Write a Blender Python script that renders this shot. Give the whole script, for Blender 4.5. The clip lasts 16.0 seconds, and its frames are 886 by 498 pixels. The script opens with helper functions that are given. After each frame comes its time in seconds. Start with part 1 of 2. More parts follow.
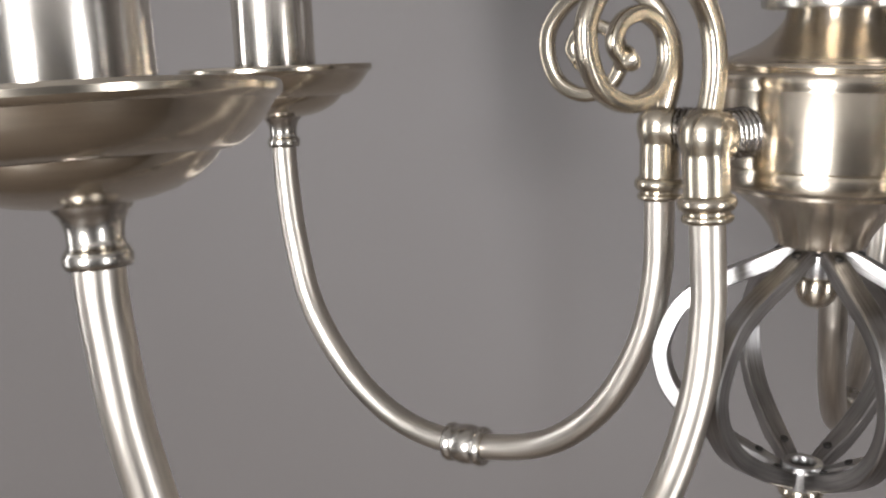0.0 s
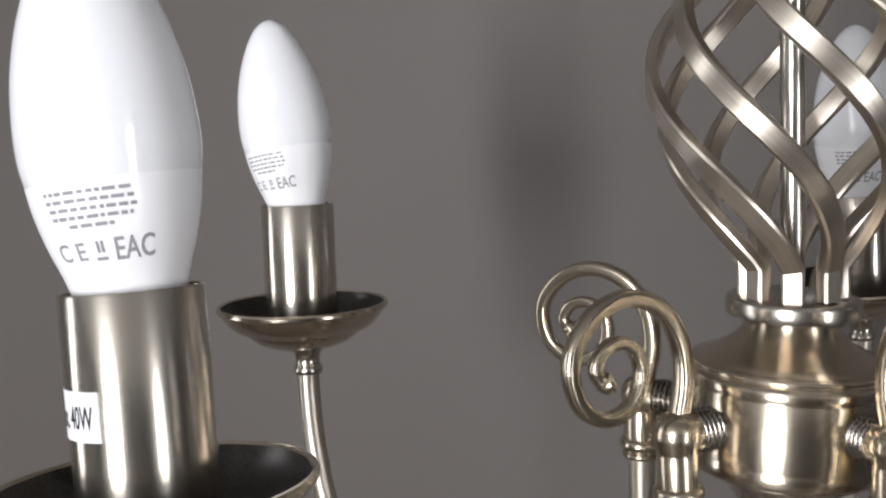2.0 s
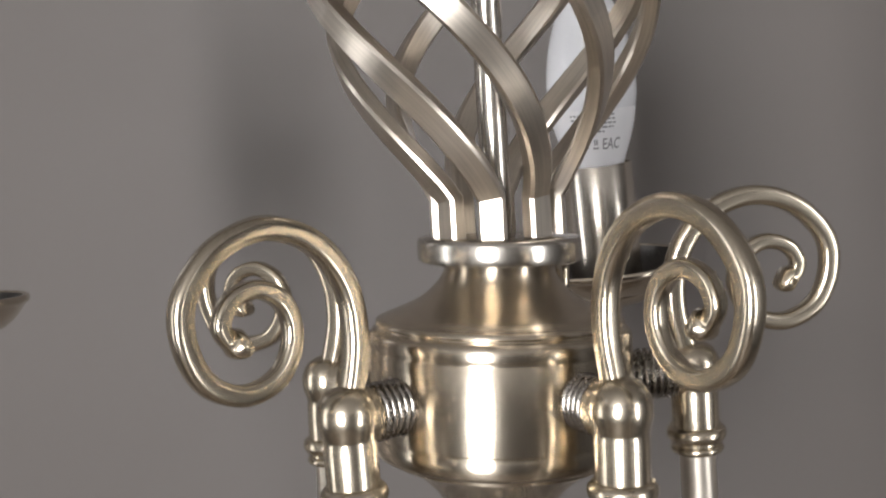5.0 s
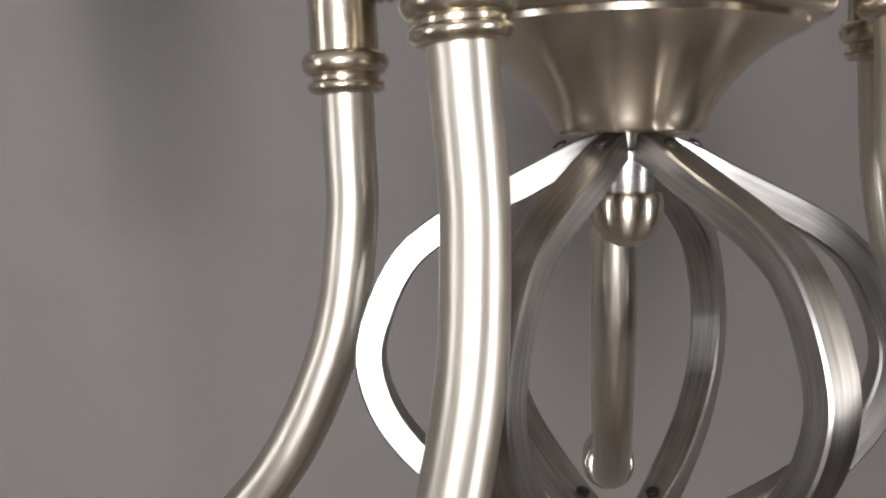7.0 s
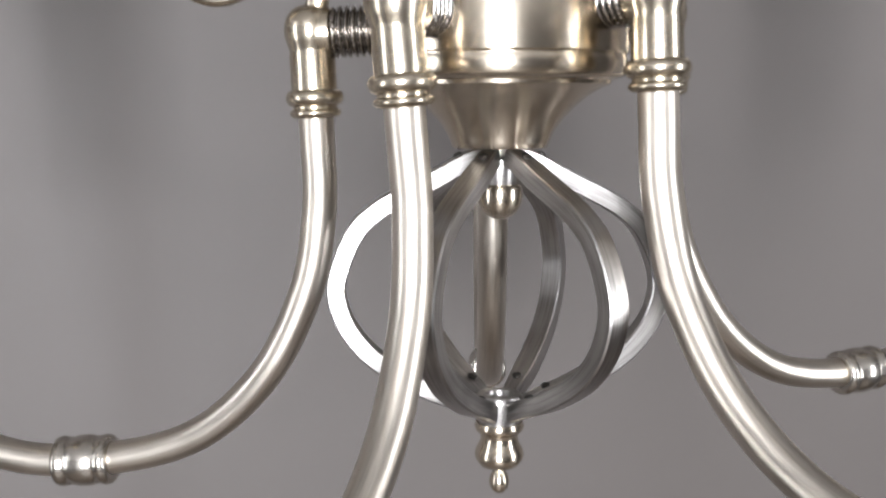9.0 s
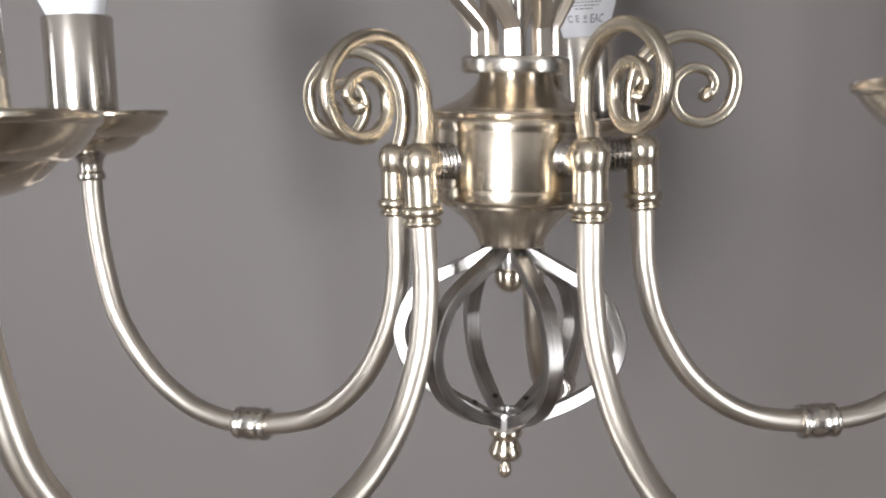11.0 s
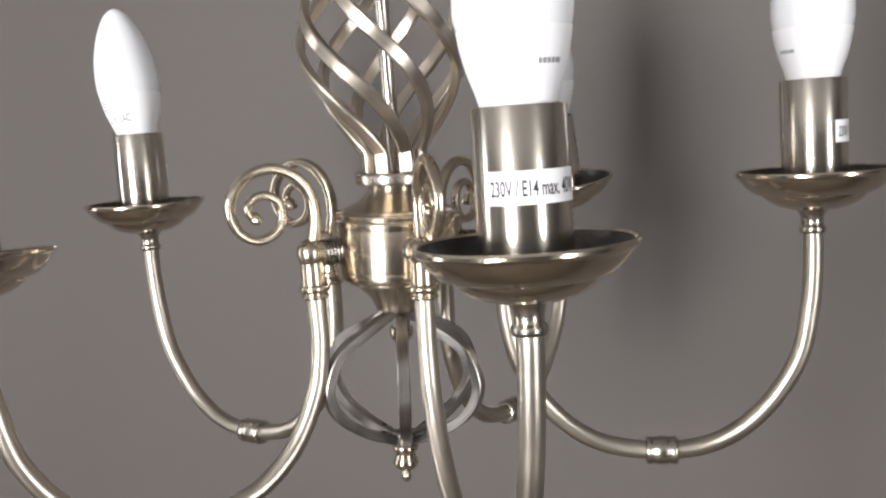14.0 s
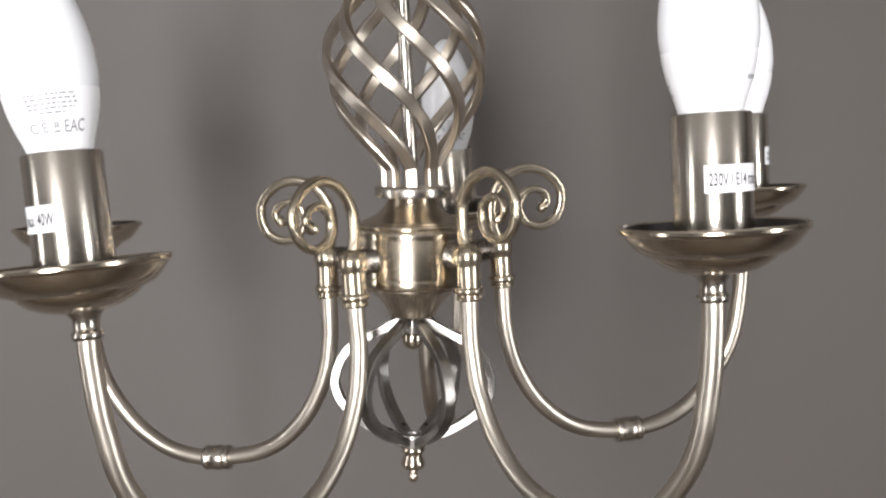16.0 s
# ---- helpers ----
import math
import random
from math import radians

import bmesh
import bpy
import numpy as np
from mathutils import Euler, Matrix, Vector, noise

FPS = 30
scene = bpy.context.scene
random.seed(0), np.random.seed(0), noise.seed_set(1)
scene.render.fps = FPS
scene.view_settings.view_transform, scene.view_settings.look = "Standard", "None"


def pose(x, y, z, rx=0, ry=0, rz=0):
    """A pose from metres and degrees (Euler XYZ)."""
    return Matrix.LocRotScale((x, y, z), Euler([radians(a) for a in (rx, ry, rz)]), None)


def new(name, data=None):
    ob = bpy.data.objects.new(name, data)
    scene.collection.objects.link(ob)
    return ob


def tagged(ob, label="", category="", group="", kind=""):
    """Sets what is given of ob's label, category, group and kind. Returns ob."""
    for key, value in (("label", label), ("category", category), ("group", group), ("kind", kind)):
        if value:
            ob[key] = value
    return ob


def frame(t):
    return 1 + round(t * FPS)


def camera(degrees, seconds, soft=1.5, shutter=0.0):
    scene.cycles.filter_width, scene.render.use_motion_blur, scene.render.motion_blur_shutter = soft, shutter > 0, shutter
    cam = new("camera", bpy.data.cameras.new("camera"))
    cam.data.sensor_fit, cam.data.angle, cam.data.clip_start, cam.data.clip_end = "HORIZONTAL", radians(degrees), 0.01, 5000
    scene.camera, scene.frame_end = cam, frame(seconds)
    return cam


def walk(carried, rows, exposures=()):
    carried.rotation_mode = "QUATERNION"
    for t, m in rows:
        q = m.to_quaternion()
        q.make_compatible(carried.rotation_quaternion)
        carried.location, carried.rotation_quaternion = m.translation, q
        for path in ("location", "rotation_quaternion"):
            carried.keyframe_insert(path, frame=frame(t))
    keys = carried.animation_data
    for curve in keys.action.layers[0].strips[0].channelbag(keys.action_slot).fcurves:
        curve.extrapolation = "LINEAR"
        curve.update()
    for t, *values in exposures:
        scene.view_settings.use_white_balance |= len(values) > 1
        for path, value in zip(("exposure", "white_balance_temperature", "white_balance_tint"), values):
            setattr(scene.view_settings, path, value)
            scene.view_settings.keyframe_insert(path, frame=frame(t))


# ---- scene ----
cam = camera(47.83, 16.0, soft=2.2)
Z0 = 1.75   # height of the hub's lower edge above the floor
# seconds, place (from the hub's lower edge), turn in degrees
ROWS = [
    (0.0, -0.0192, -0.2992, 0.0588, 77.88, 0.08, 17.36),
    (0.5, -0.0215, -0.2875, 0.0690, 79.05, -0.02, 18.49),
    (1.0, -0.0217, -0.2908, 0.0908, 80.08, -0.01, 18.54),
    (1.5, -0.0109, -0.3100, 0.1108, 80.98, -0.18, 18.60),
    (2.0, -0.0090, -0.3292, 0.1291, 82.11, -0.15, 18.00),
    (2.5, 0.0032, -0.3278, 0.1344, 83.87, -0.03, 16.70),
    (3.0, 0.0168, -0.3304, 0.1373, 85.76, -0.67, 16.07),
    (3.2, 0.0226, -0.3298, 0.1418, 85.76, -0.53, 16.05),
    (5.3, 0.0144, -0.2321, 0.0747, 85.45, 0.67, 5.95),
    (5.5, 0.0145, -0.2208, 0.0662, 84.08, 0.65, 7.34),
    (6.0, -0.0074, -0.1977, 0.0398, 82.58, -0.47, 5.52),
    (6.5, -0.0247, -0.1918, 0.0234, 81.88, 0.57, 2.19),
    (7.0, -0.0396, -0.1655, -0.0050, 85.27, 0.72, -3.11),
    (7.5, -0.0399, -0.1674, -0.0048, 82.49, 1.62, -5.40),
    (8.0, -0.0414, -0.2048, -0.0061, 81.50, 0.41, -5.49),
    (8.5, -0.0615, -0.2313, -0.0008, 82.12, 0.30, -10.40),
    (10.8, -0.0100, -0.3738, 0.0548, 80.62, 0.16, 2.30),
    (11.0, 0.0145, -0.3846, 0.0573, 81.19, -0.81, 6.16),
    (11.5, 0.0716, -0.4198, 0.0764, 80.58, -1.36, 13.70),
    (12.0, 0.1156, -0.4380, 0.0961, 80.69, -0.18, 17.32),
    (12.5, 0.1478, -0.4441, 0.0973, 81.37, 0.79, 19.61),
    (13.0, 0.1856, -0.4380, 0.0962, 81.85, 0.50, 20.97),
    (13.5, 0.2051, -0.4528, 0.1048, 81.26, 0.93, 20.84),
    (14.0, 0.2032, -0.4662, 0.1120, 80.87, 1.65, 20.66),
    (14.5, 0.1563, -0.4601, 0.1040, 81.95, 1.30, 16.83),
    (15.0, 0.1088, -0.4592, 0.0929, 83.25, 0.74, 8.32),
    (15.5, 0.0399, -0.4999, 0.0871, 83.85, 0.00, 1.12),
    (16.0, -0.0084, -0.5456, 0.0947, 83.96, 0.09, -2.68),
]
walk(cam, [(t, pose(x, y, Z0 + z, rx, ry, rz)) for t, x, y, z, rx, ry, rz in ROWS],
     exposures=[(0.0, 0.35, 6250, 10), (0.6, 0.32, 6200, 10), (1.2, -0.06, 6300, 10), (2.0, -0.38, 6400, 10), (3.2, -0.36, 6500, 10), (5.3, 0.03, 6500, 10), (6.4, -0.17, 6500, 10),
                (7.0, 0.16, 6400, 10), (8.0, 0.6, 6250, 10), (8.7, 0.6, 6150, 10), (11.0, 0.42, 6250, 10), (11.6, 0.4, 6300, 10), (12.2, 0.2, 6400, 10), (13.0, 0.1, 6500, 10), (14.2, 0.08, 6550, 10), (16.0, 0.0, 6550, 10)])

# ---- light ----
world = bpy.data.worlds.new("sky")
scene.world = world
world.use_nodes = True
wn = world.node_tree.nodes
sky = wn.new("ShaderNodeTexSky")
sky.sky_type, sky.sun_disc = "NISHITA", False
sky.sun_elevation, sky.sun_rotation = radians(35), radians(200)
world.node_tree.links.new(sky.outputs[0], wn["Background"].inputs[0])
wn["Background"].inputs[1].default_value = 0.08

ROOM = (-2.5, 2.5, -3.2, 0.345, 0.0, 2.78)          # x, y and z limits of the room
# window openings: wall, from, to, sill, head
WINDOWS = [("south", -1.20, -0.28, 0.95, 2.72), ("east", -1.95, -1.35, 0.75, 2.72), ("west", -0.85, -0.45, 0.75, 2.72)]
WATTS = (160, 52, 13)


def window_light(wall, a, b, z0, z1, watts):
    data = bpy.data.lights.new("window_light", "AREA")
    data.shape, data.size, data.size_y = "RECTANGLE", b - a - 0.08, z1 - z0 - 0.08
    data.energy, data.color = watts, (0.99, 0.985, 1.0)
    ob = new("window_light", data)
    mid, up = (a + b) / 2, (z0 + z1) / 2
    ob.matrix_basis = {"south": pose(mid, ROOM[2] - 0.06, up, 90, 0, 0), "west": pose(ROOM[0] - 0.06, mid, up, 90, 0, -90), "east": pose(ROOM[1] + 0.06, mid, up, 90, 0, 90)}[wall]
    return ob


for opening, watts in zip(WINDOWS, WATTS):
    window_light(*opening, watts)


# ---- materials ----
def material(name, base, rough, metallic=0.0, dark=0.8, scale=60.0, stretch=(1, 1, 1), bump=0.0, fine=900.0, aniso=0.0, coat=0.0, rvar=0.06, sub=0.0, grain=False):
    mat = bpy.data.materials.new(name)
    mat.use_nodes = True
    nt = mat.node_tree
    n, link = nt.nodes, nt.links.new
    p = n["Principled BSDF"]
    p.inputs["Metallic"].default_value = metallic
    p.inputs["Coat Weight"].default_value = coat
    p.inputs["Coat Roughness"].default_value = 0.05
    p.inputs["Subsurface Weight"].default_value = sub
    p.inputs["Subsurface Radius"].default_value = (0.004, 0.004, 0.004)
    tc = n.new("ShaderNodeTexCoord")
    mp = n.new("ShaderNodeMapping")
    mp.inputs["Scale"].default_value = stretch
    if grain:
        at = n.new("ShaderNodeAttribute")
        at.attribute_name = "grain"
        link(at.outputs["Vector"], mp.inputs[0])
    else:
        link(tc.outputs["Object"], mp.inputs[0])
    big = n.new("ShaderNodeTexNoise")
    big.inputs["Scale"].default_value, big.inputs["Detail"].default_value = scale, 3
    link(tc.outputs["Object"], big.inputs["Vector"])
    small = n.new("ShaderNodeTexNoise")
    small.inputs["Scale"].default_value, small.inputs["Detail"].default_value = fine, 4
    link(mp.outputs[0], small.inputs["Vector"])
    mix = n.new("ShaderNodeMix")
    mix.data_type = "RGBA"
    mix.inputs["A"].default_value = (*[c * dark for c in base], 1)
    mix.inputs["B"].default_value = (*base, 1)
    add = n.new("ShaderNodeMath")
    add.operation = "ADD"
    link(big.outputs[0], add.inputs[0])
    link(small.outputs[0], add.inputs[1])
    ramp = n.new("ShaderNodeMapRange")
    ramp.inputs["From Min"].default_value, ramp.inputs["From Max"].default_value = 0.75, 1.25
    link(add.outputs[0], ramp.inputs["Value"])
    link(ramp.outputs[0], mix.inputs["Factor"])
    link(mix.outputs["Result"], p.inputs["Base Color"])
    rr = n.new("ShaderNodeMapRange")
    rr.inputs["From Min"].default_value, rr.inputs["From Max"].default_value = 0.7, 1.3
    rr.inputs["To Min"].default_value, rr.inputs["To Max"].default_value = rough - rvar, rough + rvar
    link(add.outputs[0], rr.inputs["Value"])
    link(rr.outputs[0], p.inputs["Roughness"])
    if bump:
        b = n.new("ShaderNodeBump")
        b.inputs["Strength"].default_value, b.inputs["Distance"].default_value = bump, 0.0004
        link(small.outputs[0], b.inputs["Height"])
        link(b.outputs[0], p.inputs["Normal"])
    if aniso:
        p.inputs["Anisotropic"].default_value = aniso
        tan = n.new("ShaderNodeTangent")
        tan.direction_type, tan.axis = "RADIAL", "Z"
        link(tan.outputs[0], p.inputs["Tangent"])
        p.inputs["Anisotropic Rotation"].default_value = 0.25
    return mat


BRASS = material("antique_brass", (0.61, 0.535, 0.43), 0.255, 1.0, 0.9, 25, (1, 1, 40), 0.0, 110, aniso=0.75, rvar=0.006)
CUP_BRASS = material("spun_antique_brass", (0.63, 0.56, 0.455), 0.20, 1.0, 0.9, 30, (1, 1, 20), 0.0, 110, aniso=0.2, rvar=0.012)
TUBE = material("brushed_antique_brass_tube", (0.60, 0.55, 0.475), 0.35, 1.0, 0.72, 30, (1, 1, 1), 0.0, 1500, rvar=0.04, grain=True)
GOLD = material("polished_antique_brass", (0.555, 0.488, 0.385), 0.255, 1.0, 0.85, 40, (1, 1, 1), 0.0, 120, rvar=0.008)
SATIN = material("satin_nickel_ring", (0.50, 0.465, 0.415), 0.25, 1.0, 0.9, 30, (1, 1, 30), 0.0, 110, rvar=0.015)
SLEEVE = material("satin_candle_sleeve_metal", (0.70, 0.65, 0.575), 0.25, 1.0, 0.93, 25, (1, 1, 40), 0.0, 110, aniso=0.65, rvar=0.004)
STEEL = material("burnished_nickel_bar", (0.44, 0.42, 0.40), 0.305, 1.0, 0.5, 45, (1, 1, 1), 0.08, 1600, rvar=0.03, grain=True)
RIBBON = material("antique_brass_bar", (0.64, 0.58, 0.50), 0.305, 1.0, 0.72, 45, (1, 1, 1), 0.04, 1600, rvar=0.025, grain=True)
THREAD = material("brass_thread", (0.32, 0.295, 0.265), 0.25, 1.0, 0.7, 80)
# Patina with shade mixed into the colour, for cup insides and screw holes.
DARK = material("dark_patina_and_shade_metal", (0.10, 0.095, 0.09), 0.35, 1.0, 0.6, 80)
BULB = material("frosted_white_diffuser", (0.83, 0.84, 0.865), 0.055, 0, 0.98, 30, sub=0.3, rvar=0.01)
BULB_BASE = material("white_plastic", (0.86, 0.86, 0.88), 0.30, 0, 0.99, 30, (1, 1, 1), 0.0, 60, rvar=0.01)
PRINT = material("grey_print", (0.30, 0.30, 0.32), 0.6, 0, 0.85, 200)
PAPER = material("white_label_paper", (0.82, 0.82, 0.84), 0.5, 0, 0.96, 120)
INK = material("black_ink", (0.03, 0.03, 0.035), 0.55, 0, 0.8, 200)
WALL = material("grey_wall_paint", (0.081, 0.0702, 0.0638), 0.6, 0, 0.95, 3.0, (1, 1, 1), 0.10, 260)
# Unseen walls, ceiling and floor, kept dark for deeper reflections in the metal.
FAR_WALL = material("unseen_wall_dark_for_reflections", (0.082, 0.077, 0.072), 0.7, 0, 0.9, 3.0)
CEILING = material("ceiling_paint", (0.36, 0.35, 0.34), 0.7, 0, 0.96, 3.0)
FLOOR = material("oak_floor", (0.12, 0.093, 0.07), 0.45, 0, 0.7, 2.0, (1, 12, 1), 0.1, 40)
FRAME = material("white_window_paint", (0.78, 0.78, 0.77), 0.4, 0, 0.95, 8)


# ---- mesh helpers ----
def mesh(name, verts, faces, mat, sharp=40, grain=None):
    """A mesh with smooth faces; grain holds the brushing's own coordinates, along the piece, for bent bars."""
    me = bpy.data.meshes.new(name)
    me.from_pydata([tuple(v) for v in verts], [], faces)
    flow = me.attributes.new("grain", "FLOAT_VECTOR", "POINT")
    flow.data.foreach_set("vector", np.array(verts if grain is None else grain, float).ravel())
    me.polygons.foreach_set("use_smooth", [True] * len(me.polygons))
    me.set_sharp_from_angle(angle=radians(sharp))
    me.materials.append(mat)
    return me


def spline(points, steps=8):
    """A smooth curve through the points (Catmull-Rom)."""
    p = [np.array(q, float) for q in points]
    p = [2 * p[0] - p[1]] + p + [2 * p[-1] - p[-2]]
    out = []
    for i in range(1, len(p) - 2):
        for s in range(steps):
            t = s / steps
            out.append(0.5 * (2 * p[i] + (p[i + 1] - p[i - 1]) * t + (2 * p[i - 1] - 5 * p[i] + 4 * p[i + 1] - p[i + 2]) * t * t
                              + (3 * p[i] - p[i - 1] - 3 * p[i + 1] + p[i + 2]) * t ** 3))
    return np.array(out + [p[-2]])


def turned(profile, segs=48, x=0.0, z=0.0, m=None):
    """A turned piece from (radius, height) pairs about the upright line at x; closed where the radius is zero."""
    verts, faces, rings = [], [], []
    for r, h in profile:
        if r < 1e-6:
            rings.append([len(verts)])
            verts.append((x, 0, z + h))
        else:
            rings.append(list(range(len(verts), len(verts) + segs)))
            verts += [(x + r * math.cos(2 * math.pi * k / segs), r * math.sin(2 * math.pi * k / segs), z + h) for k in range(segs)]
    for a, b in zip(rings, rings[1:]):
        for k in range(segs):
            j = (k + 1) % segs
            if len(a) == 1 and len(b) > 1:
                faces.append((a[0], b[j], b[k]))
            elif len(b) == 1 and len(a) > 1:
                faces.append((a[k], a[j], b[0]))
            elif len(a) > 1:
                faces.append((a[k], a[j], b[j], b[k]))
    if profile[0][1] > profile[-1][1]:
        faces = [f[::-1] for f in faces]
    if m is not None:
        verts = [m @ Vector(v) for v in verts]
    return verts, faces


def swept(path, section, side):
    """A bar: the closed section (pairs: along side, across it) carried along the path; side gives the section's first axis at each step."""
    path = np.array(path)
    verts, faces, n = [], [], None
    for i, p in enumerate(path):
        t = path[min(i + 1, len(path) - 1)] - path[max(i - 1, 0)]
        t = t / np.linalg.norm(t)
        a = np.array(side(i), float)
        a = a - t * (a @ t)
        a /= np.linalg.norm(a)
        b = np.cross(t, a)
        sec = section(i)
        n = len(sec)
        verts += [p + a * u + b * v for u, v in sec]
    for i in range(len(path) - 1):
        for k in range(n):
            j = (k + 1) % n
            faces.append((i * n + k, i * n + j, (i + 1) * n + j, (i + 1) * n + k))
    faces += [tuple(range(n))[::-1], tuple(range((len(path) - 1) * n, len(path) * n))]
    return verts, faces


def brushed(path, section):
    """Brushing along a swept bar: section across, way along the path."""
    path = np.array(path)
    way = np.concatenate([[0], np.cumsum(np.linalg.norm(np.diff(path, axis=0), axis=1))])
    return [(u, v, 0.035 * way[i]) for i in range(len(path)) for u, v in section(i)]


def circle(r, n=20):
    return [(r * math.cos(2 * math.pi * k / n), r * math.sin(2 * math.pi * k / n)) for k in range(n)]


def rounded(w, h, c, n=3):
    """A rectangle w by h with its corners rounded by c."""
    out = []
    for cx, cy, a0 in ((w / 2 - c, h / 2 - c, 0), (-w / 2 + c, h / 2 - c, 90), (-w / 2 + c, -h / 2 + c, 180), (w / 2 - c, -h / 2 + c, 270)):
        out += [(cx + c * math.cos(radians(a0 + 90 * k / n)), cy + c * math.sin(radians(a0 + 90 * k / n))) for k in range(n + 1)]
    return out


def joined(*pieces):
    verts, faces = [], []
    for v, f in pieces:
        faces += [tuple(i + len(verts) for i in face) for face in f]
        verts += list(v)
    return verts, faces


def box(x0, x1, y0, y1, z0, z1):
    v = [(x, y, z) for x in (x0, x1) for y in (y0, y1) for z in (z0, z1)]
    return v, [(0, 1, 3, 2), (4, 6, 7, 5), (0, 4, 5, 1), (2, 3, 7, 6), (0, 2, 6, 4), (1, 5, 7, 3)]


def part(name, me, parent, m=None, label=""):
    ob = new(name, me)
    ob.parent = parent
    if m is not None:
        ob.matrix_basis = m
    return tagged(ob, label)


def structure(name, piece, mat, label, category):
    return tagged(new(name, mesh(name, *piece, mat)), label, category, kind="structure")


# ---- the room ----
X0, X1, Y0, Y1, F, C = ROOM
T = 0.12
structure("floor", box(X0 - T, X1 + T, Y0 - T, Y1 + T, F - T, F), FLOOR, "unseen wooden floor of the room, dark brown for the metal's reflections", "floor")
structure("ceiling", box(X0 - T, X1 + T, Y0 - T, Y1 + T, C, C + T), CEILING, "plain pale painted ceiling of the room", "ceiling")


def shade_step(x):
    """The north wall steps back gently along two upright lines, shaped to stand in for soft shadow bands, and comes
    forward again beyond them.
    """
    d = 0.0
    for at, deep, wide, back in ((-0.140, 0.0055, 0.040, 0.20), (0.220, 0.0070, 0.070, 0.30)):
        u = (x - at) / wide
        d += deep * (0.5 + 0.5 * math.tanh(2.2 * u)) * math.exp(-max(0.0, x - at - wide) / back)
    return d


# Wall face with the two added steps that darken into upright bands.
xs = [X0 - T] + [-0.8 + 0.01 * k for k in range(221)] + [X1 + T]
stepped_face = [(x, Y1 + shade_step(x), z) for x in xs for z in (F, C)] + [(x, Y1 + T, z) for x in xs for z in (F, C)]
o2 = 2 * len(xs)
skin = [(2 * i, 2 * i + 2, 2 * i + 3, 2 * i + 1) for i in range(len(xs) - 1)] + [(o2 + 2 * i, o2 + 2 * i + 1, o2 + 2 * i + 3, o2 + 2 * i + 2) for i in range(len(xs) - 1)]
skin += [(0, 1, o2 + 1, o2), (o2 - 2, 2 * o2 - 2, 2 * o2 - 1, o2 - 1)]
structure("wall_north", (stepped_face, skin), WALL, "plain matt grey painted wall behind the chandelier", "wall")


def pierced(name, wall, span, label):
    """A wall with its window openings, and a frame in each of them."""
    holes = sorted(w[1:] for w in WINDOWS if w[0] == wall)
    def slab(a, b, z0, z1, d0=-T, d1=0.0):
        if wall == "south":
            return box(a, b, Y0 + d0, Y0 + d1, z0, z1)
        return box(X0 + d0, X0 + d1, a, b, z0, z1) if wall == "west" else box(X1 - d1, X1 - d0, a, b, z0, z1)
    pieces, at = [], span[0]
    for a, b, z0, z1 in holes:
        pieces += [slab(at, a, F, C), slab(a, b, F, z0), slab(a, b, z1, C)]
        at = b
    structure(name, joined(*pieces, slab(at, span[1], F, C)), FAR_WALL, label, "wall")
    for a, b, z0, z1 in holes:
        w = 0.04
        structure("window_%d" % len([o for o in bpy.data.objects if o.name.startswith("window_") and o.type == "MESH"]),
                  joined(slab(a, a + w, z0, z1, -0.05, 0.01), slab(b - w, b, z0, z1, -0.05, 0.01), slab(a + w, b - w, z1 - w, z1, -0.05, 0.01), slab(a + w, b - w, z0, z0 + w, -0.05, 0.01)),
                  FRAME, "white painted frame of a tall bright window", "window")


# Unseen walls that close the room, dark to shape what the metal reflects.
pierced("wall_west", "west", (Y0, Y1), "unseen side wall with a tall window, dark grey for the metal's reflections")
pierced("wall_east", "east", (Y0, Y1), "unseen side wall with a tall window, dark grey for the metal's reflections")
pierced("wall_south", "south", (X0 - T, X1 + T), "unseen wall with a tall window, dark grey for the metal's reflections")

# ---- the chandelier: hub, cages and finial ----
lamp = tagged(new("chandelier"), "five-arm antique brass chandelier with scrolls, twisted cage and candle holders", "chandelier")
lamp.location = (0, 0, Z0)
AXIS = pose(0.0003, 0.0003, 0, 0.06, 0.09, 0)   # the hub and cages hang a little aslant
UPPER = AXIS @ pose(0, 0, 0.07, 0, -3.0, 0) @ pose(0, 0, -0.07)

hub = [(0, 0.0), (0.0121, 0.0), (0.0127, 0.0005), (0.0131, 0.0020), (0.0142, 0.0043), (0.0162, 0.0075), (0.0190, 0.0107), (0.0221, 0.0136), (0.0250, 0.0155), (0.0268, 0.0163), (0.0270, 0.0172), (0.0282, 0.0176), (0.0297, 0.0181), (0.0304, 0.0190), (0.0306, 0.0226), (0.0303, 0.0231), (0.0303, 0.0236), (0.0310, 0.0241),
       (0.0311, 0.0440), (0.0308, 0.0444), (0.0308, 0.0449), (0.0310, 0.0454), (0.0309, 0.0478), (0.0302, 0.0488), (0.0290, 0.0493), (0.0288, 0.0498), (0.0294, 0.0504),
       (0.0292, 0.0512), (0.0282, 0.0517), (0.0272, 0.0519), (0.0268, 0.0523), (0.0250, 0.0532), (0.0222, 0.0546), (0.0196, 0.0562), (0.0172, 0.0583), (0.0152, 0.0607),
       (0.0139, 0.0632), (0.0134, 0.0652), (0, 0.0654)]
hub = [(r * (1 + 0.065 * min(1, max(0, (r - 0.014) / 0.012))), h) for r, h in hub]   # a little fuller towards the drum
part("hub", mesh("hub", *turned(hub, 96), BRASS, 50), lamp, AXIS)
flange = [(0, 0.0652), (0.0192, 0.0652), (0.0203, 0.0657), (0.0206, 0.0668), (0.0206, 0.0702), (0.0202, 0.0712), (0.0194, 0.0716), (0, 0.0716)]
part("flange", mesh("flange", *turned(flange, 64), SATIN, 50), lamp, AXIS)
ztop = 0.1975
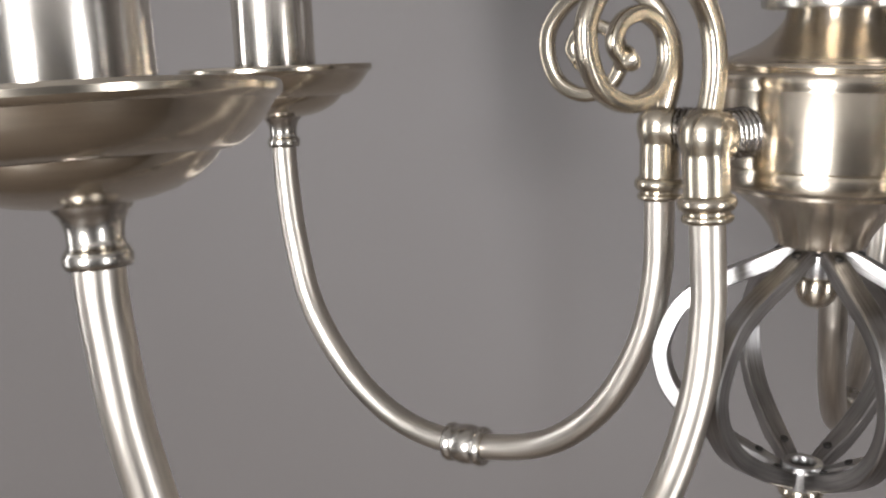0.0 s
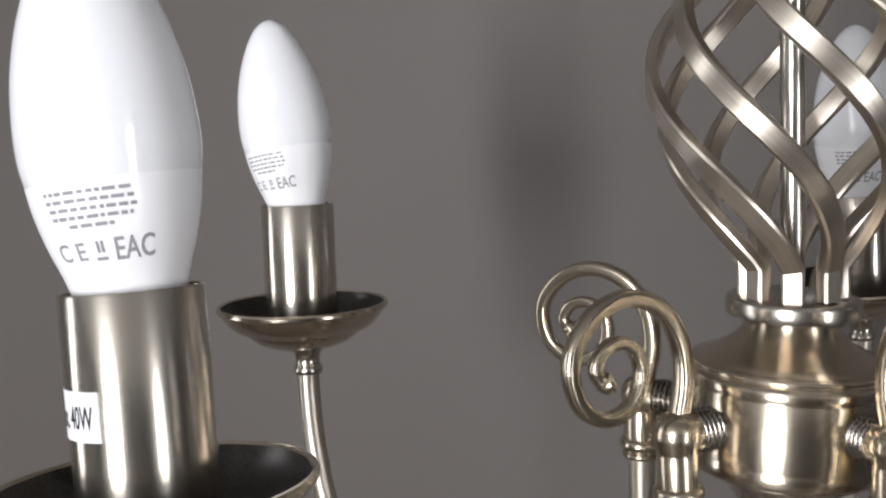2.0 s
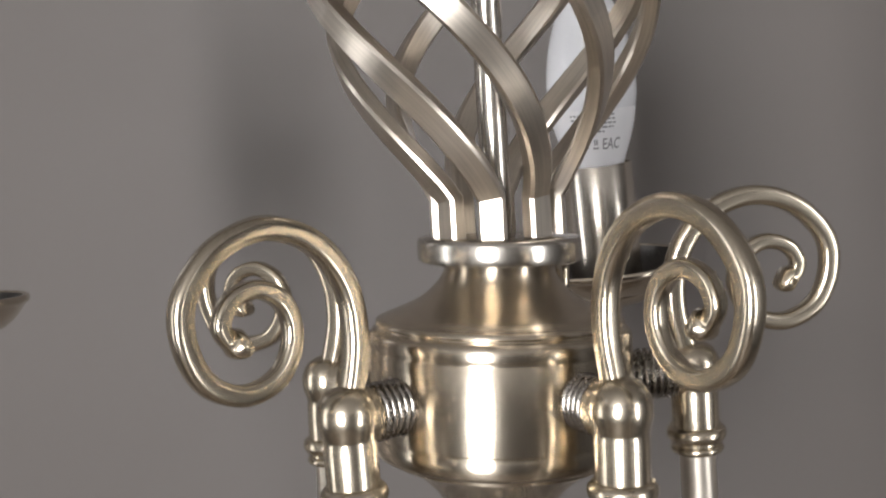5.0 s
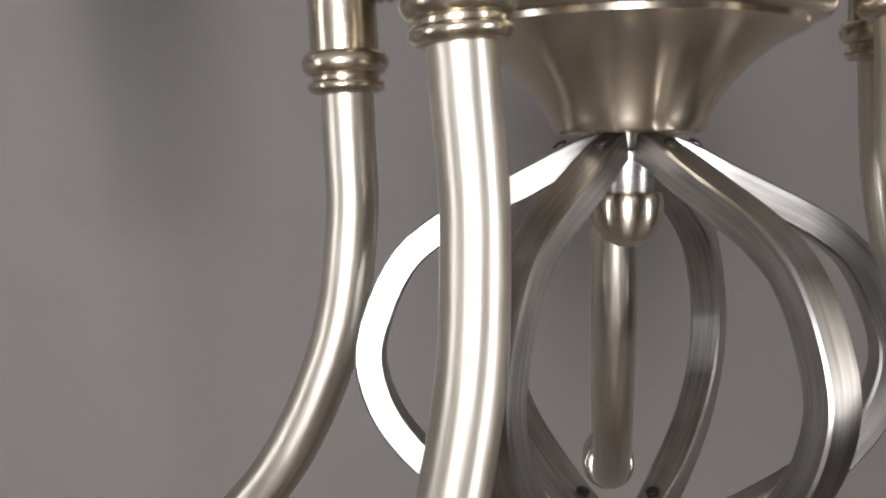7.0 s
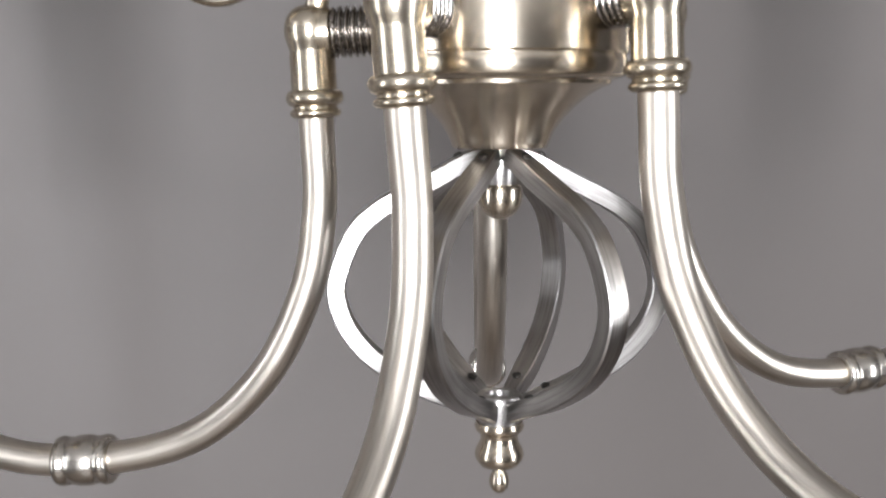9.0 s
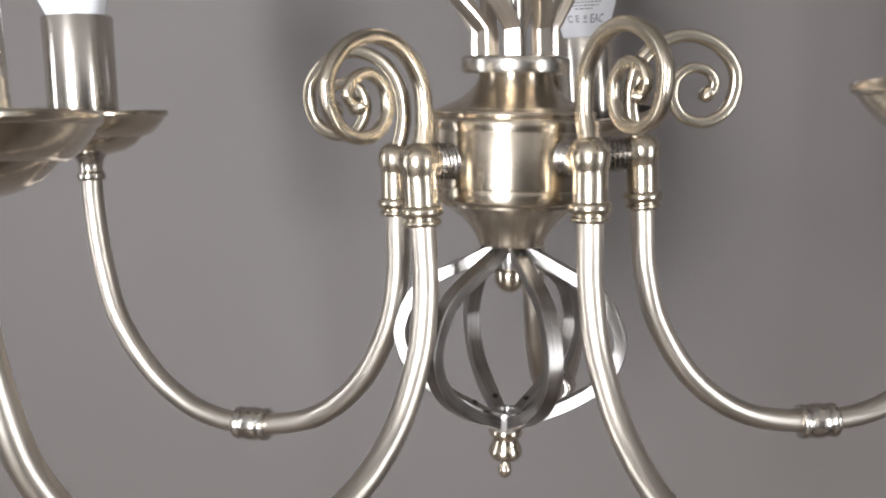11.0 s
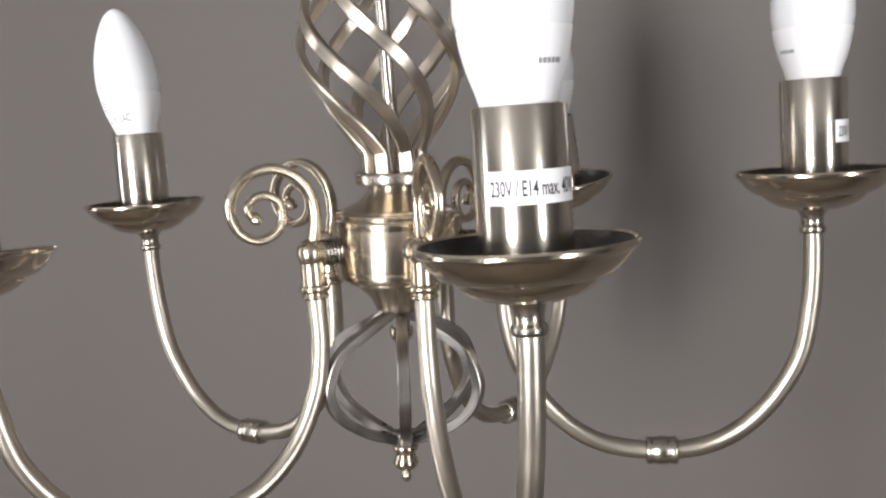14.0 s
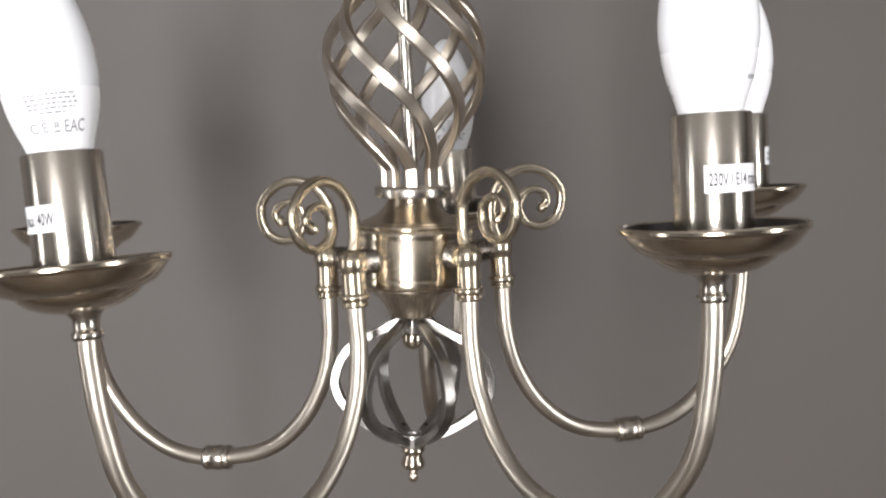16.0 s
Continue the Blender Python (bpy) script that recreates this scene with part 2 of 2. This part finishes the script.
part("top_flange", mesh("top_flange", *turned([(r, h + ztop - 0.0652) for r, h in flange], 64), SATIN, 50), lamp, UPPER)
part("central_rod", mesh("central_rod", *turned([(0, 0.0716), (0.0037, 0.0716), (0.0037, C - Z0 - 0.02), (0, C - Z0 - 0.02)], 24), SATIN, 50), lamp, UPPER)
part("ceiling_rose", mesh("ceiling_rose", *turned([(0, C - Z0 - 0.05), (0.012, C - Z0 - 0.05), (0.02, C - Z0 - 0.04), (0.05, C - Z0 - 0.015), (0.055, C - Z0 - 0.001), (0, C - Z0 - 0.001)], 48), BRASS), lamp, UPPER)

# twisted bars of the upper cage
BARS, TWIST, LOW, HIGH = 8, radians(134), 0.0815, 0.188
path = [(0.0146, 0, -0.5, 0.0716), (0.0146, 0, -0.5, 0.0765)]
for i in range(37):
    u = i / 36
    path.append((0.0146 + 0.0280 * math.sin(math.pi * u ** 1.13) ** 0.95 if 0 < u < 1 else 0.0146, 0, u - 0.5, LOW + (HIGH - LOW) * u))
path += [(0.0146, 0, 0.5, 0.193), (0.0146, 0, 0.5, ztop)]
bar_path = [(r * math.cos(-TWIST * u), r * math.sin(-TWIST * u), z) for r, _, u, z in path]
flat = lambda i: rounded(0.0042, 0.0066, 0.0007, 1)
bar = mesh("bar", *swept(bar_path, flat, lambda i: (math.cos(-TWIST * path[i][2]), math.sin(-TWIST * path[i][2]), 0)), RIBBON, 30, brushed(bar_path, flat))
for k in range(BARS):
    part("bar", bar, lamp, UPPER @ pose(0, 0, 0, 0, 0, 21.5 + 45 * k))

# flat bars of the lower cage
strap_path = spline([(0.0046, 0, -0.0023), (0.0088, 0, -0.0036), (0.0172, 0, -0.0080), (0.0275, 0, -0.0132), (0.0330, 0, -0.0166), (0.0376, 0, -0.0209), (0.0414, 0, -0.0280), (0.0437, 0, -0.0368),
                     (0.0419, 0, -0.0451), (0.0377, 0, -0.0519), (0.0318, 0, -0.0575), (0.0212, 0, -0.0640), (0.0120, 0, -0.0680), (0.0055, 0, -0.0710)], 5)


def strap_side(i):
    t = strap_path[min(i + 1, len(strap_path) - 1)] - strap_path[max(i - 1, 0)]
    return (-t[2], 0, t[0])


square = lambda i: rounded(0.0050, 0.0060 - 0.0020 * max(0.0, 1 - min(i, len(strap_path) - 1 - i) / 9), 0.0004, 1)   # narrower towards both ends
strap = mesh("strap", *swept(strap_path, square, strap_side), STEEL, 30, brushed(strap_path, square))
# Small raised studs, dark in colour to stand for the shade inside holes.
screw_hole_stud = mesh("screw_hole_stud", *turned([(0, 0.0), (0.0012, 0.0), (0.0013, 0.0006), (0.0008, 0.0010), (0, 0.0010)], 12), DARK)
for k in range(6):
    turn = AXIS @ pose(0, 0, 0, 0, 0, -66 + 60 * k)
    s = part("strap", strap, lamp, turn)
    part("screw_hole_stud", screw_hole_stud, s, pose(0.0110, 0, -0.0021, 0, 28, 0), "dark stud coloured as the shade in a screw hole")
    part("screw_hole_stud", screw_hole_stud, s, pose(0.0128, 0, -0.0651, 0, -23, 0), "dark stud coloured as the shade in a screw hole")
boss = [(0, -0.0096), (0.0042, -0.0096), (0.0044, -0.0090), (0.0044, -0.0030), (0.0026, -0.0024), (0.0022, -0.0016), (0.0022, 0.0005), (0, 0.0005)]
part("boss", mesh("boss", *turned(boss, 32), STEEL, 40), lamp, AXIS, "dark steel boss above the nut")
ball = [(0, -0.0190), (0.0018, -0.0187), (0.0036, -0.0178), (0.0050, -0.0163), (0.0059, -0.0143), (0.0061, -0.0124), (0.0060, -0.0108), (0.0056, -0.0099), (0.0050, -0.0096), (0, -0.0096)]
part("ball_nut", mesh("ball_nut", *turned(ball, 32), BRASS, 50), lamp, AXIS)
part("washer", mesh("washer", *turned([(0, -0.0745), (0.0058, -0.0745), (0.0062, -0.0690), (0.0062, -0.0672), (0.0058, -0.0667), (0.0040, -0.0667), (0.0036, -0.0673), (0.0036, -0.0710), (0, -0.0710)], 32), STEEL, 40), lamp, AXIS)
finial = [(0, -0.0951), (0.0013, -0.0948), (0.0024, -0.0935), (0.0028, -0.0917), (0.0024, -0.0898), (0.0015, -0.0888), (0.0014, -0.0880), (0.0034, -0.0876), (0.0052, -0.0868),
          (0.0064, -0.0852), (0.0068, -0.0838), (0.0064, -0.0822), (0.0054, -0.0804), (0.0050, -0.0788), (0.0054, -0.0774), (0.0064, -0.0768), (0.0068, -0.0757), (0.0064, -0.0745), (0, -0.0745)]
part("finial", mesh("finial", *turned(finial, 48), BRASS, 50), lamp, AXIS)

# ---- one arm, in its own upright plane: x outwards from the hub's axis ----
RX, RZ = 0.0486, 0.0155          # collar under the elbow
SX, SZ = 0.1224, -0.0856         # sleeve at the lowest point
NX, NZ = 0.2015, 0.0250          # ring under the drip cup
CZ, TZ = 0.0529, 0.0967  # rim of the cup, top of the candle tube
arm_path = spline([(RX, 0, RZ - 0.002), (RX, 0, RZ - 0.012), (RX + 0.0006, 0, RZ - 0.030), (RX + 0.0058, 0, RZ - 0.0530), (RX + 0.0200, 0, RZ - 0.0776), (RX + 0.0425, 0, RZ - 0.0950),
                   (SX, 0, SZ), (SX + 0.0275, 0, SZ + 0.0034), (SX + 0.0510, 0, SZ + 0.0186), (NX - 0.0096, 0, SZ + 0.0445), (NX - 0.0024, 0, SZ + 0.0730), (NX, 0, NZ - 0.012), (NX, 0, NZ + 0.002)], 7)
ARM = mesh("arm", *swept(arm_path, lambda i: circle(0.0047, 32), lambda i: (0, 1, 0)), TUBE, 60, brushed(arm_path, lambda i: circle(0.0047, 32)))
collar = [(0.0046, -0.0062), (0.0055, -0.0060), (0.0063, -0.0054), (0.0066, -0.0046), (0.0063, -0.0038), (0.0057, -0.0034), (0.0057, -0.0026), (0.0066, -0.0022), (0.0073, -0.0010),
          (0.0074, 0.0), (0.0072, 0.0011), (0.0065, 0.0020), (0.0056, 0.0023)]
collar = [(r if r < 0.005 else r * 1.05, h * 0.9) for r, h in collar]
COLLAR = mesh("collar", *turned(collar, 40, RX, RZ), GOLD, 60)
KZ = RZ + 0.0172
elbow = [(0.0061, RZ + 0.0012), (0.0061, KZ - 0.0062), (0.0059, KZ - 0.0052), (0.0060, KZ - 0.0046), (0.0065, KZ - 0.0030), (0.0070, KZ - 0.0012), (0.0071, KZ + 0.0004), (0.0069, KZ + 0.0022),
         (0.0062, KZ + 0.0041), (0.0050, KZ + 0.0056), (0.0034, KZ + 0.0066), (0.0016, KZ + 0.0071), (0, KZ + 0.0072)]
branch = turned([(0.0066, 0.001), (0.0066, 0.0046), (0.0065, 0.0056), (0.0060, 0.0060), (0.0, 0.0060)], 32, m=pose(RX, 0, KZ - 0.0004, 0, -90, 0))
ELBOW = mesh("elbow", *joined(turned(elbow, 40, RX), branch), GOLD, 40)
thread = [(0, 0.0058)]
for k in range(8):
    z = 0.0060 + 0.0018 * k
    thread += [(0.0055, z), (0.0062, z + 0.0004), (0.0068, z + 0.0007), (0.0068, z + 0.0010), (0.0062, z + 0.0013), (0.0055, z + 0.0016)]
NIPPLE = mesh("threaded_nipple", *turned(thread + [(0, 0.0206)], 32, m=pose(RX, 0, KZ - 0.0004, 0, -90, 0)), THREAD, 70)
scroll_path = spline([(RX + 1.015 * dx, 0, KZ + 1.015 * dz) for dx, dz in
                      ((-0.0010, 0.003), (-0.0040, 0.0165), (-0.0024, 0.0292), (0.0050, 0.0390), (0.0166, 0.0430), (0.0280, 0.0400), (0.0360, 0.0318), (0.0374, 0.0230),
                       (0.0336, 0.0140), (0.0252, 0.0098), (0.0166, 0.0122), (0.0124, 0.0194), (0.0138, 0.0270), (0.0198, 0.0308), (0.0262, 0.0292), (0.0290, 0.0244),
                       (0.0266, 0.0206), (0.0240, 0.0220))], 8)
nsc = len(scroll_path) - 1


def scroll_radius(i):
    u = i / nsc
    return 0.0030 - 0.0011 * u if u < 0.93 else 0.0019 + 0.0019 * math.sin((u - 0.93) / 0.07 * math.pi)


SCROLL = mesh("scroll", *swept(scroll_path, lambda i: rounded(1.9 * scroll_radius(i), 1.9 * scroll_radius(i), 0.62 * scroll_radius(i), 4), lambda i: (0, 1, 0)), GOLD, 60)
sleeve = [(0.0046, -0.0082), (0.0062, -0.0082), (0.0070, -0.0076), (0.0073, -0.0064), (0.0070, -0.0051), (0.0065, -0.0044), (0.0068, -0.0036), (0.0073, -0.0018), (0.0074, 0.0),
          (0.0073, 0.0018), (0.0068, 0.0036), (0.0065, 0.0044), (0.0070, 0.0051), (0.0073, 0.0064), (0.0070, 0.0076), (0.0062, 0.0082), (0.0046, 0.0082)]
SLV = mesh("sleeve", *turned(sleeve, 40, m=pose(SX, 0, SZ, 0, 92, 0)), SATIN, 60)
CB = NZ + 0.0095   # underside of the cup
neck = [(0.0046, -0.0020), (0.0058, -0.0018), (0.0063, -0.0008), (0.0063, 0.0006), (0.0057, 0.0016), (0.0051, 0.0024), (0.0051, 0.0044), (0.0055, 0.0064), (0.0063, 0.0080), (0.0070, 0.0086),
        (0.0074, 0.0098)]
NECK = mesh("neck", *turned(neck, 40, NX, NZ), SATIN, 60)
H = CZ - CB
cup = [(0, 0), (0.0090, 0), (0.0125, 0.0006), (0.0165, 0.0018), (0.0202, 0.0036), (0.0230, 0.0058), (0.0243, 0.0074), (0.0246, 0.0080), (0.0264, 0.0080), (0.0287, 0.0090), (0.0312, 0.0110),
       (0.0334, 0.0136), (0.0346, H - 0.0030), (0.0352, H - 0.0021), (0.0360, H - 0.0017), (0.0367, H - 0.0008), (0.0368, H + 0.0003), (0.0364, H + 0.0011), (0.0356, H + 0.0012), (0.0349, H + 0.0005)]
inside = [(0.0349, H + 0.0005), (0.0340, H - 0.0020), (0.0326, 0.0140), (0.0303, 0.0115), (0.0278, 0.0097), (0.0245, 0.0090), (0.0222, 0.0068), (0.0195, 0.0050), (0.0150, 0.0030), (0, 0.0026)]
CUP = mesh("drip_cup", *turned(cup, 72, NX + 0.0012, CB), CUP_BRASS, 28)
# Lining darkened by patina and by the cup's inner shade, put into its colour.
LINING = mesh("cup_lining", *turned(inside, 72, NX + 0.0012, CB), DARK, 50)
CX = NX + 0.0016   # axis of the candle tube
R_T = 0.0154
tube = [(0, CB + 0.0028), (R_T - 0.0003, CB + 0.0028), (R_T, CB + 0.0034), (R_T, TZ - 0.0004), (R_T - 0.0004, TZ), (R_T - 0.0009, TZ - 0.0003), (R_T - 0.0011, TZ - 0.02), (0, TZ - 0.02)]
CANDLE = mesh("candle_tube", *turned(tube, 64, CX), SLEEVE, 50)


def lettering(text, size):
    """A word as flat triangles, in metres, with its left foot at the origin."""
    data = bpy.data.curves.new("words", "FONT")
    data.body, data.size, data.resolution_u = text, size, 3
    data.offset = size * 0.012
    ob = bpy.data.objects.new("words", data)
    scene.collection.objects.link(ob)
    bpy.context.view_layer.update()
    me = ob.evaluated_get(bpy.context.evaluated_depsgraph_get()).to_mesh()
    verts, faces = [tuple(v.co) for v in me.vertices], [tuple(p.vertices) for p in me.polygons]
    bpy.data.objects.remove(ob)
    return verts, faces


def wrapped(piece, x, radius, height, middle):
    """Lays a flat piece round an upright cylinder or turned body at x; radius is a number or a function of height."""
    out = []
    for u, v, _ in piece[0]:
        r = radius(v) if callable(radius) else radius
        a = middle + u / (radius(0) if callable(radius) else radius)
        out.append((x + r * math.cos(a), r * math.sin(a), height + v))
    return out, piece[1]


LZ = TZ - 0.0250   # middle of the label
LABEL_L, LABEL_H = 0.0345, 0.0105
grid_v = [(-LABEL_L / 2 + LABEL_L * i / 32, s * LABEL_H / 2, 0) for i in range(33) for s in (-1, 1)]
grid_f = [(2 * i, 2 * i + 2, 2 * i + 3, 2 * i + 1) for i in range(32)]
outer = wrapped((grid_v, grid_f), CX, R_T + 0.00016, LZ, 0)
inner = wrapped((grid_v, grid_f), CX, R_T + 0.00002, LZ, 0)
LABEL = mesh("label", *joined(outer, (inner[0], [f[::-1] for f in inner[1]])), PAPER)
words = lettering("230V / E14 max. 40W", 0.0058)
wide = max(v[0] for v in words[0])
words = ([(v[0] * 0.0315 / wide - 0.01575, v[1] * 1.18 - 0.0025, 0) for v in words[0]], words[1])
WORDS = mesh("label_lettering", *wrapped(words, CX, R_T + 0.00024, LZ, 0), INK, 30)

# the five arms: turn about the axis, sideways lean, tilt, small offsets as they hang, and the lean of the cup
ARMS = [
    ("A", -130.60, 3.76, 2.19, -0.0024, -0.0003, 0.0007, 2.99, -1.09),
    ("B", -55.05, 0.74, -2.07, -0.0021, 0.0026, 0.0038, 0.84, -0.93),
    ("C", 11.99, 1.99, -4.22, 0.0045, 0.0038, 0.0035, -4.03, 1.82),
    ("D", 78.70, 0.18, 0.32, -0.0028, 0.0002, -0.0044, -4.94, -7.35),
    ("E", 165.13, -0.82, 1.95, 0.0009, -0.0032, -0.0019, 1.02, 0.78),
]
arm_at = {}
for key, turn, lean, tilt, ox, oy, oz, cup_lean, cup_tilt in ARMS:
    m = pose(0, 0, 0, 0, 0, turn) @ pose(RX + ox, oy, RZ + oz, lean, tilt, 0) @ pose(-RX, 0, -RZ)
    up = m @ pose(NX, 0, NZ, cup_lean, cup_tilt, 0) @ pose(-NX, 0, -NZ)
    arm_at[key] = up
    a = part("arm", ARM, lamp, m)
    part("collar", COLLAR, a, None, "golden double ring collar")
    part("elbow", ELBOW, a, None, "golden ball elbow")
    part("threaded_nipple", NIPPLE, a, None, "threaded brass nipple")
    part("scroll", SCROLL, a, None, "golden spiral scroll")
    part("sleeve", SLV, a, None, "ribbed coupling sleeve")
    c = part("drip_cup", CUP, lamp, up)
    part("neck", NECK, c)
    part("cup_lining", LINING, c, None, "dark unpolished inside of the cup, its shade put into the colour")
    t = part("candle_tube", CANDLE, lamp, up, "brushed metal candle sleeve with a white label")
    swing = pose(CX, 0, 0, 0, 0, {"A": -20, "E": -60}.get(key, 0)) @ pose(-CX, 0, 0)
    part("label", LABEL, t, swing, "white paper label")
    part("label_lettering", WORDS, t, swing, "black printed lettering")

# ---- the candle bulbs ----
glass = spline([(0.0182, 0.0235), (0.0191, 0.0300), (0.0189, 0.0390), (0.0176, 0.0490), (0.0150, 0.0590), (0.0114, 0.0680), (0.0076, 0.0745), (0.0045, 0.0776), (0.0020, 0.0790)], 4)
base = spline([(0.0108, -0.012), (0.0118, -0.002), (0.0132, 0.0040), (0.0156, 0.0110), (0.0174, 0.0180), (0.0183, 0.0240)], 4)
GLASS = mesh("diffuser", *turned([tuple(p) for p in glass] + [(0, 0.0793)], 56), BULB, 60)
BASE = mesh("bulb_base", *turned([(0, -0.012)] + [tuple(p) for p in base] + [(0.0180, 0.0241), (0, 0.0241)], 56), BULB_BASE, 60)


def base_radius(v):
    h = 0.0135 + v
    return float(np.interp(h, base[:, 1], base[:, 0])) + 0.00012


def bar_row(y, h, spans):
    v, f = [], []
    for a, b in spans:
        n = max(2, int((b - a) / 0.0008))
        s = len(v)
        for i in range(n + 1):
            v += [(a + (b - a) * i / n, y, 0), (a + (b - a) * i / n, y + h, 0)]
        f += [(s + 2 * i, s + 2 * i + 2, s + 2 * i + 3, s + 2 * i + 1) for i in range(n)]
    return v, f


def shifted(piece, dx, dy, narrow=1.0):
    return [(v[0] * narrow + dx, v[1] + dy, 0) for v in piece[0]], piece[1]


rng = random.Random(4)
rows = []
for k, half in enumerate((0.0090, 0.0088, 0.0092, 0.0084, 0.0046)):
    spans, at = [], -half + rng.uniform(0, 0.001)
    while at < half:
        end = min(half, at + rng.uniform(0.0007, 0.0024))
        spans.append((at, end))
        at = end + rng.uniform(0.0004, 0.0007)
    rows.append(bar_row(0.0078 - 0.0017 * k, 0.00075, spans))
FINE = mesh("fine_print", *wrapped(joined(*rows), 0, base_radius, 0.0135, 0), PRINT)
def mark(piece):
    return mesh("mark", *wrapped(piece, 0, base_radius, 0.0135, 0), PRINT, 30)


MARKS = [mark(shifted(lettering("C E", 0.0052), -0.0102, -0.0056)), mark(shifted(lettering("EAC", 0.0066), 0.0036, -0.0062, 0.72)),
         mark(joined(bar_row(-0.0060, 0.0007, ((-0.0006, 0.0020), )), bar_row(-0.0044, 0.0024, ((0.0, 0.0006), (0.0010, 0.0016)))))]
EMBLEM = mesh("emblem", *wrapped(bar_row(-0.001, 0.0016, ((-0.0042, -0.0030), (-0.0026, -0.0014), (-0.0010, 0.0002), (0.0006, 0.0018), (0.0022, 0.0034), (0.0036, 0.0044))), 0, base_radius, 0.0135, 0), PRINT)
# key, turn of the print about the bulb, lean outwards and sideways
for key, spin, out, side in (("A", 56, 3, 1), ("B", 195, 0.5, 0), ("C", 27, 1, -1), ("D", -171, 2, 2), ("E", 92, 8, 0)):
    b = tagged(new("light_bulb"), "unlit white candle-shaped LED bulb in a metal candle sleeve", "light bulb", "bulbs of the chandelier")
    b.matrix_basis = pose(0, 0, Z0) @ arm_at[key] @ pose(CX, 0, TZ, side, out, 0) @ pose(0, 0, -0.0005, 0, 0, spin)
    part("bulb_base", BASE, b)
    d = part("diffuser", GLASS, b, None, "frosted white pointed diffuser")
    part("fine_print", FINE, b, None, "small grey unreadable print")
    for piece in MARKS:
        part("mark", piece, b, None, "grey printed mark")
    part("emblem", EMBLEM, b, pose(0, 0, 0, 0, 0, 186), "grey printed emblem")
